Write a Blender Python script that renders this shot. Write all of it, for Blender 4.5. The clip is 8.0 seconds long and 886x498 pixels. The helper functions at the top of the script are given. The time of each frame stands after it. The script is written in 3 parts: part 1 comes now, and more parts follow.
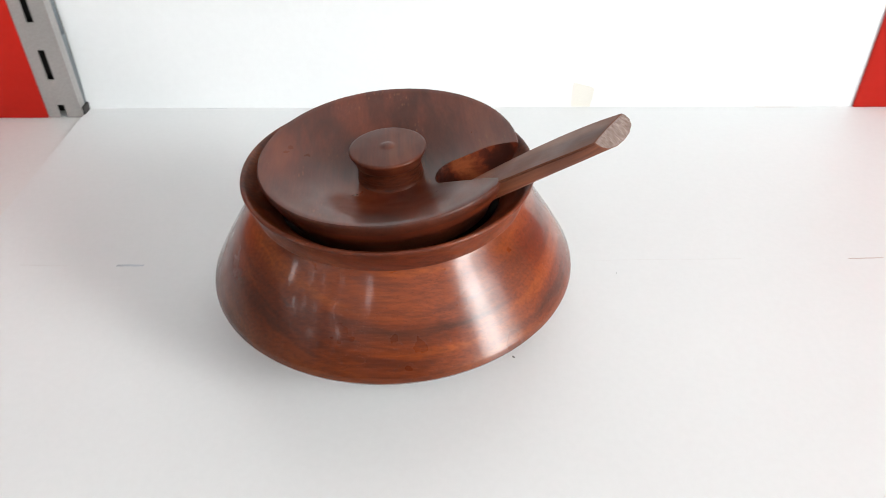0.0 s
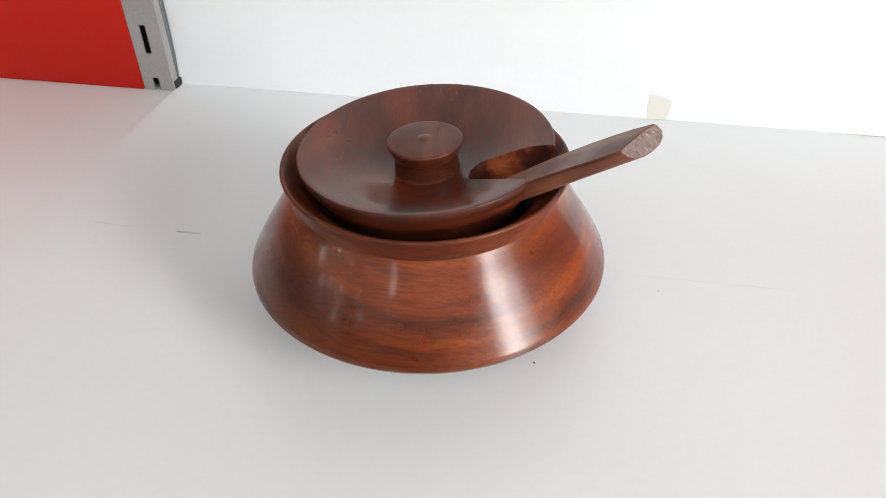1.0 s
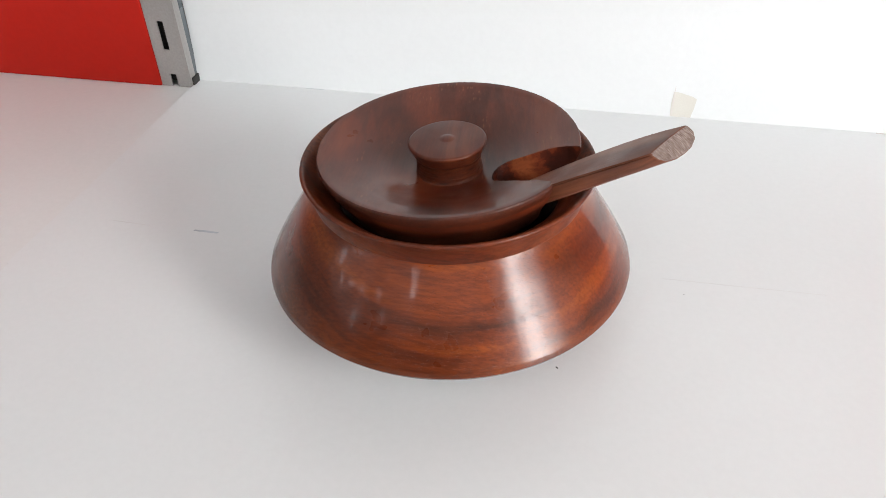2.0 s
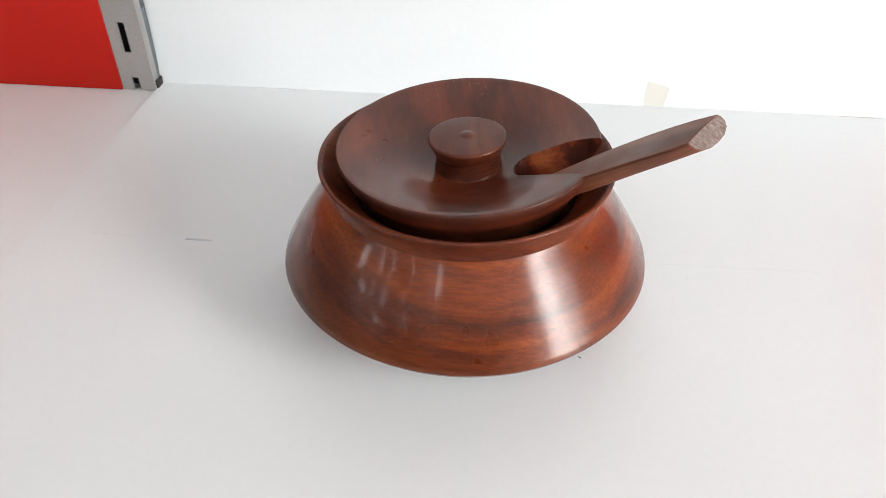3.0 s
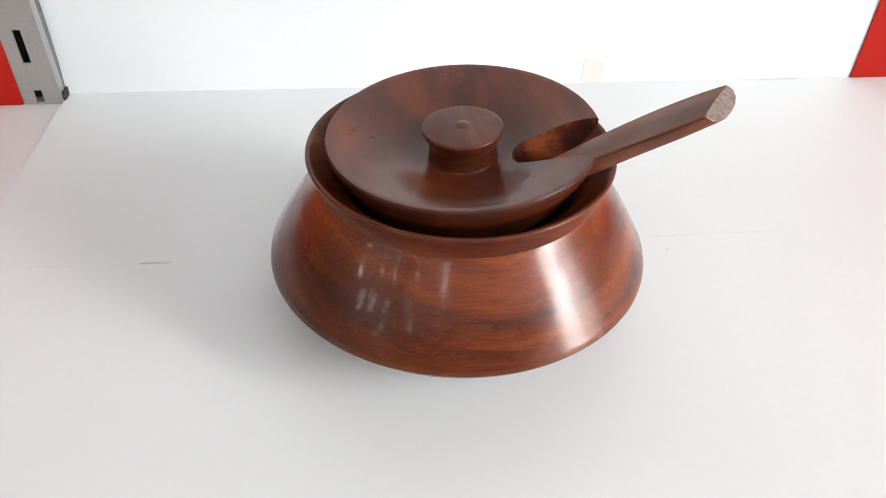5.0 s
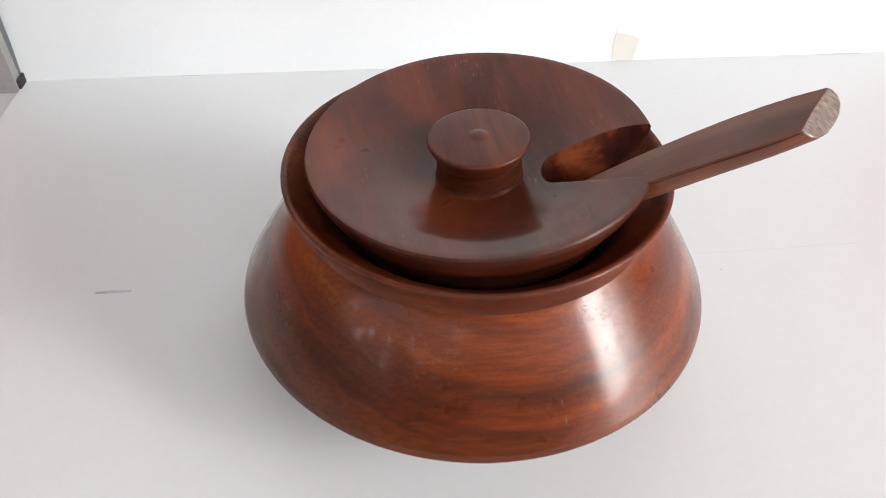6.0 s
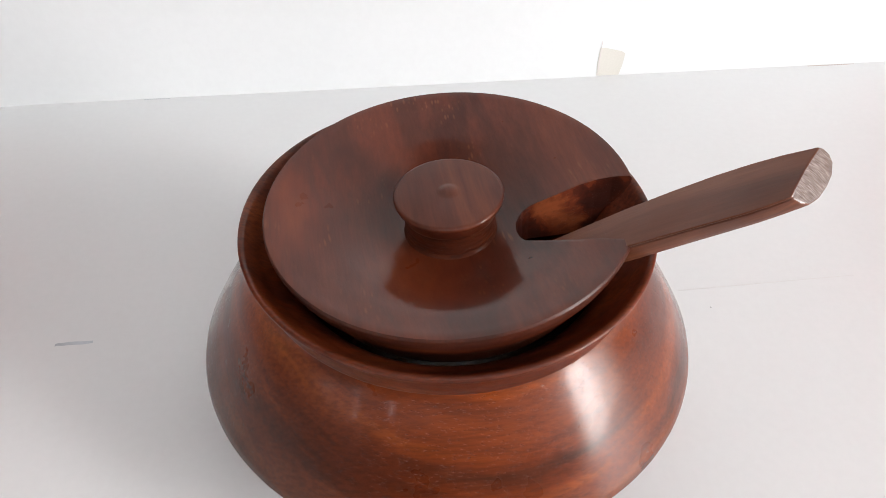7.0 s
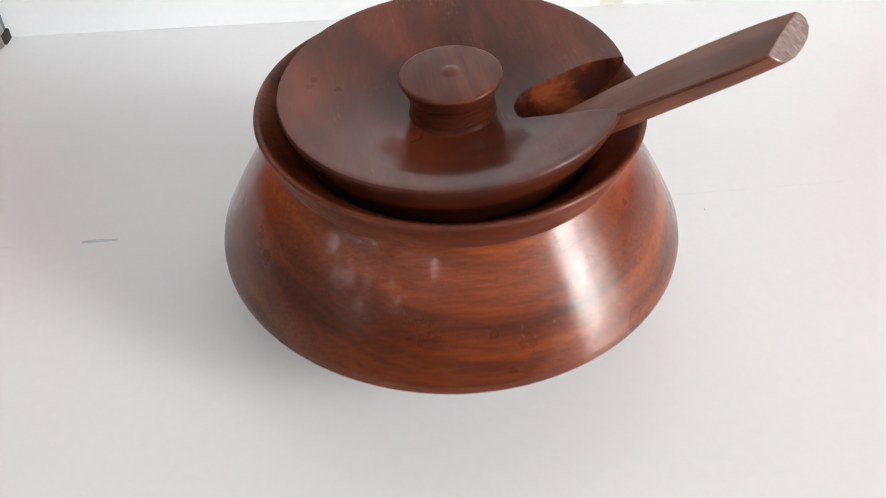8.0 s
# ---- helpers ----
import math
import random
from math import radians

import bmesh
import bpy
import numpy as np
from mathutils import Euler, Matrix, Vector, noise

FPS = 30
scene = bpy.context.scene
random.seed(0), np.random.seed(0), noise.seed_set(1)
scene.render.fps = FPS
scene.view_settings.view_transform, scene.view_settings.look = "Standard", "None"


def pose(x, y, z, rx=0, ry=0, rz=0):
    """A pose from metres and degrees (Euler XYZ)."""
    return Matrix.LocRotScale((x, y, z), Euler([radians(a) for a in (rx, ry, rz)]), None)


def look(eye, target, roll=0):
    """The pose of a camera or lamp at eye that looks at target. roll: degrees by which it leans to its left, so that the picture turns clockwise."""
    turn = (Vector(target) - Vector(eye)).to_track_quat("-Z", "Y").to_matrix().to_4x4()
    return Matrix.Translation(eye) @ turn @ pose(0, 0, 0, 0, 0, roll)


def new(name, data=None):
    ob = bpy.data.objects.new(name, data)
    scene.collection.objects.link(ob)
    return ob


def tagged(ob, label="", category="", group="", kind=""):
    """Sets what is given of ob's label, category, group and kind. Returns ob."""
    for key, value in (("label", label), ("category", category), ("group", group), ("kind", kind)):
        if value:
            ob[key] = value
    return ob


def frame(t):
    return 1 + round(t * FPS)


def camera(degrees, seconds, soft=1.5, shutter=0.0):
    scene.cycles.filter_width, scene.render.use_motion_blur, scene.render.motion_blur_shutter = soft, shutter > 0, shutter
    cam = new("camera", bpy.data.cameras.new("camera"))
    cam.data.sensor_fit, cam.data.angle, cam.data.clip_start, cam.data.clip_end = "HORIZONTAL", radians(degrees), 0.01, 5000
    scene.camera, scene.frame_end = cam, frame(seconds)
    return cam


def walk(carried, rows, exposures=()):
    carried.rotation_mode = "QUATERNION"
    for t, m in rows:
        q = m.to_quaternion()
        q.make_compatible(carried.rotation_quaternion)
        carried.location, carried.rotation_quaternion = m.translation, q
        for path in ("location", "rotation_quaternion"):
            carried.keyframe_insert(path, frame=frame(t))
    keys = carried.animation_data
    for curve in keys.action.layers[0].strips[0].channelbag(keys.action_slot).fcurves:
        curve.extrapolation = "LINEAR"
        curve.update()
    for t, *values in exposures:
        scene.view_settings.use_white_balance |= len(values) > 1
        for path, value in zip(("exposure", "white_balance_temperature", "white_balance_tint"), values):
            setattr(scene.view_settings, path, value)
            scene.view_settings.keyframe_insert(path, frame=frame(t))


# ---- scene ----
cam = camera(61.78, 8.0, soft=0.6, shutter=0.4)
# seconds, place (the pot's axis stands at x = y = 0, the table at z = 0), yaw, pitch, roll
ROWS = [
    (0.0, 0.0384, -0.3331, 0.3014, 1.22, -37.91, 0.77),
    (0.2, 0.0491, -0.3326, 0.2980, 4.12, -37.78, 0.78),
    (0.5, 0.0574, -0.3336, 0.2995, 6.77, -37.92, 0.79),
    (0.8, 0.0727, -0.3301, 0.3000, 9.92, -38.01, 1.28),
    (1.0, 0.0769, -0.3317, 0.2988, 11.05, -37.64, 0.78),
    (1.5, 0.0819, -0.3254, 0.2959, 13.28, -37.75, 0.81),
    (1.7, 0.0795, -0.3227, 0.2964, 13.01, -38.00, 1.09),
    (2.8, 0.0328, -0.3307, 0.2984, 7.59, -38.13, 0.08),
    (3.0, 0.0214, -0.3299, 0.2978, 5.91, -38.48, -0.13),
    (3.5, -0.0092, -0.3233, 0.3016, 0.90, -38.51, -0.56),
    (4.0, -0.0310, -0.3293, 0.3036, -2.93, -38.56, -0.72),
    (4.2, -0.0383, -0.3307, 0.3030, -4.18, -38.42, -0.82),
    (5.3, -0.0392, -0.2978, 0.2842, -4.82, -40.02, -1.16),
    (5.5, -0.0361, -0.2822, 0.2795, -4.71, -40.53, -1.03),
    (6.0, -0.0329, -0.2391, 0.2684, -4.47, -42.21, -0.33),
    (6.2, -0.0299, -0.2253, 0.2656, -4.98, -42.93, -0.61),
    (6.5, -0.0249, -0.2126, 0.2667, -4.97, -43.48, -0.13),
    (6.7, -0.0233, -0.2076, 0.2698, -5.23, -44.00, 0.15),
    (7.0, -0.0206, -0.2084, 0.2774, -5.31, -43.30, 0.10),
    (7.3, -0.0216, -0.2152, 0.2736, -5.01, -43.85, 0.35),
    (7.5, -0.0228, -0.2228, 0.2673, -4.80, -44.44, 0.53),
    (7.7, -0.0200, -0.2306, 0.2616, -4.64, -45.20, 0.65),
    (8.0, -0.0207, -0.2486, 0.2621, -4.68, -44.99, 0.77),
]
# seconds, stops, kelvin, tint: the picture darkens while it looks at the red panel and from close by, where it also grows warmer
EXPOSURES = [(0.0, -0.20, 6560, 10), (0.5, -0.28, 6560, 10), (1.0, -0.35, 6580, 11), (1.5, -0.43, 6600, 12), (3.0, -0.28, 6580, 11), (4.0, -0.18, 6540, 10), (5.5, -0.22, 6580, 11), (6.0, -0.30, 6630, 13), (6.5, -0.36, 6660, 14), (7.0, -0.35, 6660, 14), (7.5, -0.34, 6660, 14), (8.0, -0.29, 6640, 13)]
walk(cam, [(t, pose(x, y, z, 90 + pitch, roll, yaw)) for t, x, y, z, yaw, pitch, roll in ROWS], exposures=EXPOSURES)

# ---- world and light ----
world = bpy.data.worlds.new("daylight")
scene.world = world
world.use_nodes = True
wn = world.node_tree.nodes
sky = wn.new("ShaderNodeTexSky")
sky.sky_type, sky.sun_disc, sky.sun_elevation, sky.sun_rotation = "NISHITA", False, radians(40), radians(120)
wn["Background"].inputs["Strength"].default_value = 0.12
world.node_tree.links.new(sky.outputs["Color"], wn["Background"].inputs["Color"])


def area_lamp(name, eye, target, size_x, size_y, watts, color):
    """An area lamp set at an opening of the room: the door's daylight, or added fill and glints."""
    data = bpy.data.lights.new(name, "AREA")
    data.shape, data.size, data.size_y, data.energy, data.color = "RECTANGLE", size_x, size_y, watts, color
    ob = new(name, data)
    ob.matrix_world = look(eye, target)
    return ob


# the tall shop door to the east; unseen lamps added for fill and glints
door = area_lamp("door_daylight", (1.98, -1.085, 0.43), (0.0, -1.085, 0.43), 1.27, 2.06, 335, (1.0, 1.0, 0.985))
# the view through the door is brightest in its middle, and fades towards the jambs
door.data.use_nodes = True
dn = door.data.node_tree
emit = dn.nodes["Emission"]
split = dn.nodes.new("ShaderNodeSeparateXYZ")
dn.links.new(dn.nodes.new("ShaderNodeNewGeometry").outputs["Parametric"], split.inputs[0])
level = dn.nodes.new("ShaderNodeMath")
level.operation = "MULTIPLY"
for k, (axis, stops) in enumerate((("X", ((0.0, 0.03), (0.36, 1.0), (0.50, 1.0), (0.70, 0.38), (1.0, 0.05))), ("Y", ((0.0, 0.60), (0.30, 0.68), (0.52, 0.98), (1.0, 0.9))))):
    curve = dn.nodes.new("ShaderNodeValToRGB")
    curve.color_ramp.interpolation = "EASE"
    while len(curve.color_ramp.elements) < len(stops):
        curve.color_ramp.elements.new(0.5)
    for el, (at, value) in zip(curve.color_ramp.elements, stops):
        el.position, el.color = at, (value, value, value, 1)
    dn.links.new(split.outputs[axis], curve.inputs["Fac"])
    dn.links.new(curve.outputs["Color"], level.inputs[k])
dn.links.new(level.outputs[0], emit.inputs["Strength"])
# no skylight is known: soft overhead fill, added in front of the table
area_lamp("overhead_fill", (0.0, -1.75, 1.93), (0.0, -1.75, 0.0), 2.2, 0.9, 29, (0.97, 1.0, 1.0))
# added behind invented wall holes, west and south, to put glints on the pot
area_lamp("west_glint_lamp", (-2.16, -1.38, 1.05), (0.0, -1.38, 1.05), 1.6, 1.15, 125, (0.97, 0.98, 1.0))
area_lamp("south_glint_lamp", (-1.25, -2.46, 1.32), (-1.25, 0.0, 1.32), 1.7, 1.05, 125, (0.97, 0.98, 1.0))

# ---- materials ----


def material(name):
    mat = bpy.data.materials.new(name)
    mat.use_nodes = True
    nt = mat.node_tree
    return mat, nt, nt.nodes["Principled BSDF"]


def node(nt, kind, **values):
    n = nt.nodes.new("ShaderNode" + kind)
    for key, value in values.items():
        if key in n.inputs:
            n.inputs[key].default_value = value
    return n


def ramp(nt, source, stops):
    r = nt.nodes.new("ShaderNodeValToRGB")
    r.color_ramp.interpolation = "EASE"
    while len(r.color_ramp.elements) < len(stops):
        r.color_ramp.elements.new(0.5)
    for el, (at, color) in zip(r.color_ramp.elements, stops):
        el.position, el.color = at, (*color, 1) if len(color) == 3 else color
    nt.links.new(source, r.inputs["Fac"])
    return r


def mapped(nt, source, scale, rot=(0, 0, 0), loc=(0, 0, 0)):
    m = nt.nodes.new("ShaderNodeMapping")
    m.inputs["Scale"].default_value = scale
    m.inputs["Rotation"].default_value = [radians(a) for a in rot]
    m.inputs["Location"].default_value = loc
    nt.links.new(source, m.inputs["Vector"])
    return m.outputs["Vector"]


def mix(nt, kind, fac, a, b):
    m = nt.nodes.new("ShaderNodeMix")
    m.data_type, m.blend_type = "RGBA", kind
    for socket, value in ((m.inputs[0], fac), (m.inputs[6], a), (m.inputs[7], b)):
        if hasattr(value, "is_linked"):
            nt.links.new(value, socket)
        else:
            socket.default_value = value
    return m.outputs[2]


def ring_space(nt, source, centre):
    """Coordinates for growth rings round a line along y through centre (x, z): x, y and the distance from that line."""
    split = nt.nodes.new("ShaderNodeSeparateXYZ")
    nt.links.new(source, split.inputs[0])
    flat = nt.nodes.new("ShaderNodeCombineXYZ")
    nt.links.new(split.outputs["X"], flat.inputs["X"])
    nt.links.new(split.outputs["Z"], flat.inputs["Z"])
    away = nt.nodes.new("ShaderNodeVectorMath")
    away.operation = "DISTANCE"
    nt.links.new(flat.outputs[0], away.inputs[0])
    away.inputs[1].default_value = (centre[0], 0.0, centre[1])
    out = nt.nodes.new("ShaderNodeCombineXYZ")
    nt.links.new(split.outputs["X"], out.inputs["X"])
    nt.links.new(split.outputs["Y"], out.inputs["Y"])
    nt.links.new(away.outputs["Value"], out.inputs["Z"])
    return out.outputs[0]


def round_space(nt, source, radius):
    """Coordinates on a turned surface: the way round it in metres (0 at its front), the depth and the height."""
    split = nt.nodes.new("ShaderNodeSeparateXYZ")
    nt.links.new(source, split.inputs[0])
    front = nt.nodes.new("ShaderNodeMath")
    front.operation = "MULTIPLY"
    front.inputs[1].default_value = -1.0
    nt.links.new(split.outputs["Y"], front.inputs[0])
    angle = nt.nodes.new("ShaderNodeMath")
    angle.operation = "ARCTAN2"
    nt.links.new(split.outputs["X"], angle.inputs[0])
    nt.links.new(front.outputs[0], angle.inputs[1])
    way = nt.nodes.new("ShaderNodeMath")
    way.operation = "MULTIPLY"
    way.inputs[1].default_value = radius
    nt.links.new(angle.outputs[0], way.inputs[0])
    out = nt.nodes.new("ShaderNodeCombineXYZ")
    nt.links.new(way.outputs[0], out.inputs["X"])
    nt.links.new(split.outputs["Y"], out.inputs["Y"])
    nt.links.new(split.outputs["Z"], out.inputs["Z"])
    return out.outputs[0]


def wood(name, stops, rot, gloss, pores=1.0, loc=(0, 0, 0), bands=(7.0, 24.0, 75.0), coat=0.5, spec=0.35, clear=0.1, stain=(0.35, 0.25, 0.2), stained=0.75, lines=1.0, flecks=0.0, rings=None, dashes=(300, 1900, 1900), dash=(0.10, 0.25), ripple_depth=0.09, coat_ior=1.5, turned=0.0, heart_shade=None):
    """Varnished turned wood: growth bands, stains, fibre and open pores in a block whose grain runs along x before rot turns it."""
    mat, nt, bsdf = material(name)
    link = nt.links.new
    tc = nt.nodes.new("ShaderNodeTexCoord")
    base = mapped(nt, tc.outputs["Object"], (1, 1, 1), rot, loc)
    warp = node(nt, "TexNoise", Scale=14.0, Detail=3.0)
    link(base, warp.inputs["Vector"])
    shift = nt.nodes.new("ShaderNodeVectorMath")
    shift.operation = "MULTIPLY_ADD"
    link(warp.outputs["Color"], shift.inputs[0])
    shift.inputs[1].default_value = (0.02, 0.012, 0.012)
    link(base, shift.inputs[2])
    along, warped = base, shift.outputs[0]
    if turned:
        along, warped = round_space(nt, base, turned), round_space(nt, shift.outputs[0], turned)
    band = node(nt, "TexNoise", Scale=1.0, Detail=4.0, Roughness=0.55, Distortion=0.3)
    layered = shift.outputs[0]
    if rings:
        layered = ring_space(nt, layered, rings)
    link(mapped(nt, layered, bands), band.inputs["Vector"])
    color = ramp(nt, band.outputs["Fac"], stops).outputs["Color"]
    if heart_shade:
        ring = nt.nodes.new("ShaderNodeSeparateXYZ")
        link(layered, ring.inputs[0])
        color = mix(nt, "MULTIPLY", 1.0, color, ramp(nt, ring.outputs["Z"], heart_shade).outputs["Color"])
    blot = node(nt, "TexNoise", Scale=1.0, Detail=3.0)
    link(mapped(nt, shift.outputs[0], (12, 18, 30)), blot.inputs["Vector"])
    color = mix(nt, "MULTIPLY", ramp(nt, blot.outputs["Fac"], [(0.45, (0, 0, 0)), (0.68, (stained,) * 3)]).outputs["Color"], color, (*stain, 1))
    fibre = node(nt, "TexNoise", Scale=1.0, Detail=3.0, Roughness=0.7)
    link(mapped(nt, along, (45, 650, 650)), fibre.inputs["Vector"])
    color = mix(nt, "MULTIPLY", lines, color, ramp(nt, fibre.outputs["Fac"], [(0.28, (0.6, 0.57, 0.55)), (0.68, (1.2, 1.2, 1.2))]).outputs["Color"])
    pore = node(nt, "TexVoronoi", Scale=1.0, Randomness=1.0)
    link(mapped(nt, warped, dashes), pore.inputs["Vector"])
    hole = ramp(nt, pore.outputs["Distance"], [(dash[0], (1, 1, 1)), (dash[1], (0, 0, 0))]).outputs["Color"]
    dark = nt.nodes.new("ShaderNodeMath")
    dark.operation = "MULTIPLY"
    link(hole, dark.inputs[0])
    dark.inputs[1].default_value = min(0.7, 0.5 * pores)
    color = mix(nt, "MULTIPLY", dark.outputs[0], color, (0.25, 0.2, 0.18, 1))
    if flecks:
        dash = node(nt, "TexVoronoi", Scale=1.0, Randomness=1.0)
        link(mapped(nt, shift.outputs[0], (75, 560, 560)), dash.inputs["Vector"])
        where = node(nt, "TexNoise", Scale=38.0, Detail=2.0)
        link(base, where.inputs["Vector"])
        pale = ramp(nt, dash.outputs["Distance"], [(0.12, (flecks,) * 3), (0.34, (0, 0, 0))]).outputs["Color"]
        mask = ramp(nt, where.outputs["Fac"], [(0.50, (0, 0, 0)), (0.64, (1, 1, 1))]).outputs["Color"]
        color = mix(nt, "MIX", mix(nt, "MULTIPLY", 1.0, pale, mask), color, (0.25, 0.085, 0.028, 1))
    link(color, bsdf.inputs["Base Color"])
    smear = node(nt, "TexNoise", Scale=45.0, Detail=4.0)
    link(base, smear.inputs["Vector"])
    rough = ramp(nt, smear.outputs["Fac"], [(0.3, (gloss * 0.8,) * 3), (0.7, (gloss * 1.3,) * 3)])
    link(rough.outputs["Color"], bsdf.inputs["Roughness"])
    bsdf.inputs["Coat Weight"].default_value = coat
    bsdf.inputs["Coat Roughness"].default_value = clear
    bsdf.inputs["Coat IOR"].default_value = coat_ior
    bsdf.inputs["Specular IOR Level"].default_value = spec
    bump = node(nt, "Bump", Strength=min(1.0, 0.33 * pores), Distance=0.0005)
    bump.invert = True
    link(hole, bump.inputs["Height"])
    ripple = node(nt, "Bump", Strength=ripple_depth, Distance=0.0006)
    link(fibre.outputs["Fac"], ripple.inputs["Height"])
    link(bump.outputs["Normal"], ripple.inputs["Normal"])
    link(ripple.outputs["Normal"], bsdf.inputs["Normal"])
    link(ripple.outputs["Normal"], bsdf.inputs["Coat Normal"])
    return mat


def plain(name, color, rough, scale=40.0, vary=0.06, metal=0.0, bump=0.05, coat=0.0, spec=0.5):
    """A painted, papery or metal surface with faint mottling at two scales."""
    mat, nt, bsdf = material(name)
    tc = nt.nodes.new("ShaderNodeTexCoord")
    big = node(nt, "TexNoise", Scale=scale * 0.12, Detail=2.0)
    fine = node(nt, "TexNoise", Scale=scale * 8.0, Detail=3.0)
    for n in (big, fine):
        nt.links.new(tc.outputs["Object"], n.inputs["Vector"])
    low = tuple(c * (1 - vary) for c in color)
    c1 = ramp(nt, big.outputs["Fac"], [(0.3, low), (0.7, color)]).outputs["Color"]
    c2 = ramp(nt, fine.outputs["Fac"], [(0.3, (1 - vary * 0.5,) * 3), (0.7, (1, 1, 1))]).outputs["Color"]
    nt.links.new(mix(nt, "MULTIPLY", 1.0, c1, c2), bsdf.inputs["Base Color"])
    r = ramp(nt, big.outputs["Fac"], [(0.3, (rough * 0.9,) * 3), (0.7, (rough * 1.1,) * 3)])
    nt.links.new(r.outputs["Color"], bsdf.inputs["Roughness"])
    bsdf.inputs["Metallic"].default_value = metal
    bsdf.inputs["Specular IOR Level"].default_value = spec
    bsdf.inputs["Coat Weight"].default_value = coat
    b = node(nt, "Bump", Strength=bump, Distance=0.0005)
    nt.links.new(fine.outputs["Fac"], b.inputs["Height"])
    nt.links.new(b.outputs["Normal"], bsdf.inputs["Normal"])
    return mat


# outer rings darkened: dark wood, plus shade coloured into the lower left belly
BODY_WOOD = wood("red_brown_wood", [(0.30, (0.056, 0.0122, 0.0042)), (0.43, (0.104, 0.0190, 0.0044)), (0.52, (0.150, 0.0275, 0.0048)), (0.60, (0.186, 0.0375, 0.0056)), (0.71, (0.235, 0.056, 0.008))], (0, 0, 0), 0.33, bands=(5.0, 9.0, 80.0), rings=(0.05, 0.40), dashes=(280, 300, 2200), dash=(0.08, 0.26), pores=0.8, turned=0.085, heart_shade=[(0.342, (1.06, 1.06, 1.06)), (0.360, (0.77, 0.80, 0.82)), (0.376, (0.40, 0.50, 0.51))], stained=0.42, coat=1.0, coat_ior=1.285, clear=0.115, spec=0.22, lines=0.7, flecks=0.08, ripple_depth=0.03)
RIM_WOOD = wood("rim_wood", [(0.30, (0.056, 0.0108, 0.004)), (0.48, (0.122, 0.0225, 0.0064)), (0.7, (0.185, 0.039, 0.0095))], (-29, -14, 0), 0.42, pores=0.4, coat=0.2, clear=0.16, spec=0.2)
LID_WOOD = wood("lid_wood", [(0.30, (0.036, 0.0088, 0.0046)), (0.42, (0.075, 0.0150, 0.0064)), (0.54, (0.112, 0.0218, 0.0084)), (0.64, (0.148, 0.0315, 0.0112)), (0.74, (0.225, 0.060, 0.018))], (0, 12, 84), 0.34, pores=0.15, bands=(6.0, 34.0, 26.0), coat=0.55, clear=0.075, spec=0.12, lines=0.3, stained=0.65, flecks=0.3)
KNOB_WOOD = wood("knob_wood", [(0.30, (0.046, 0.0102, 0.0052)), (0.46, (0.078, 0.0165, 0.0074)), (0.66, (0.128, 0.031, 0.0122))], (0, 10, 86), 0.40, pores=0.2, bands=(6.0, 70.0, 40.0), coat=0.22, clear=0.14, spec=0.22, lines=0.3, stained=0.45)
NECK_WOOD = wood("rough_neck_wood", [(0.3, (0.045, 0.0098, 0.0042)), (0.55, (0.085, 0.018, 0.0068)), (0.75, (0.13, 0.036, 0.0125))], (0, 0, 0), 0.45, bands=(120.0, 120.0, 500.0), coat=0.12, clear=0.25, spec=0.2, pores=1.0, dashes=(380, 380, 2600), dash=(0.10, 0.30), stained=0.3, lines=0.4, flecks=0.35)
LIP_WOOD = wood("lid_side_wood", [(0.3, (0.034, 0.0082, 0.0038)), (0.48, (0.06, 0.0125, 0.005)), (0.66, (0.085, 0.019, 0.007)), (0.78, (0.12, 0.034, 0.012))], (0, 12, 84), 0.46, bands=(8.0, 40.0, 60.0), coat=0.15, clear=0.2, spec=0.2, pores=0.6, lines=0.6, stained=0.4, flecks=0.12)
CUT_WOOD = wood("cut_wood", [(0.38, (0.036, 0.0078, 0.0044)), (0.47, (0.066, 0.0120, 0.0052)), (0.51, (0.135, 0.0260, 0.0092)), (0.64, (0.25, 0.064, 0.023))], (0, 25, -10), 0.42, bands=(85.0, 85.0, 95.0), coat=0.2, clear=0.25, lines=0.3)
HANDLE_WOOD = wood("handle_wood", [(0.3, (0.094, 0.0285, 0.0140)), (0.48, (0.140, 0.0430, 0.0200)), (0.62, (0.170, 0.0540, 0.0245)), (0.76, (0.212, 0.072, 0.031))], (0, 0, 0), 0.42, bands=(8.0, 70.0, 70.0), coat=0.2, clear=0.22, spec=0.3, pores=0.3, lines=0.22, stained=0.15)
END_GRAIN = wood("end_grain", [(0.36, (0.14, 0.088, 0.07)), (0.5, (0.215, 0.16, 0.14)), (0.64, (0.33, 0.27, 0.245))], (0, 0, 8), 0.30, bands=(60.0, 3200.0, 420.0), coat=0.4, clear=0.2, stained=0.15, pores=0.6, lines=0.5)
SIDE_WOOD = wood("handle_side_wood", [(0.3, (0.07, 0.021, 0.0105)), (0.48, (0.135, 0.04, 0.0185)), (0.62, (0.175, 0.056, 0.026)), (0.76, (0.235, 0.08, 0.037))], (0, 0, 0), 0.42, bands=(8.0, 90.0, 90.0), coat=0.2, clear=0.22, spec=0.3, pores=0.4, lines=0.5)
PAPER = plain("white_paper", (0.755, 0.765, 0.768), 0.42, 30, 0.03, bump=0.04, spec=0.35)
BOARD = plain("white_board", (0.755, 0.78, 0.788), 0.5, 30, 0.03, bump=0.04, spec=0.3)
TABLE = plain("white_laminate", (0.75, 0.75, 0.742), 0.35, 30, 0.04, bump=0.03)
RED = plain("red_paint", (0.45, 0.013, 0.006), 0.5, 25, 0.10, bump=0.05, spec=0.2)
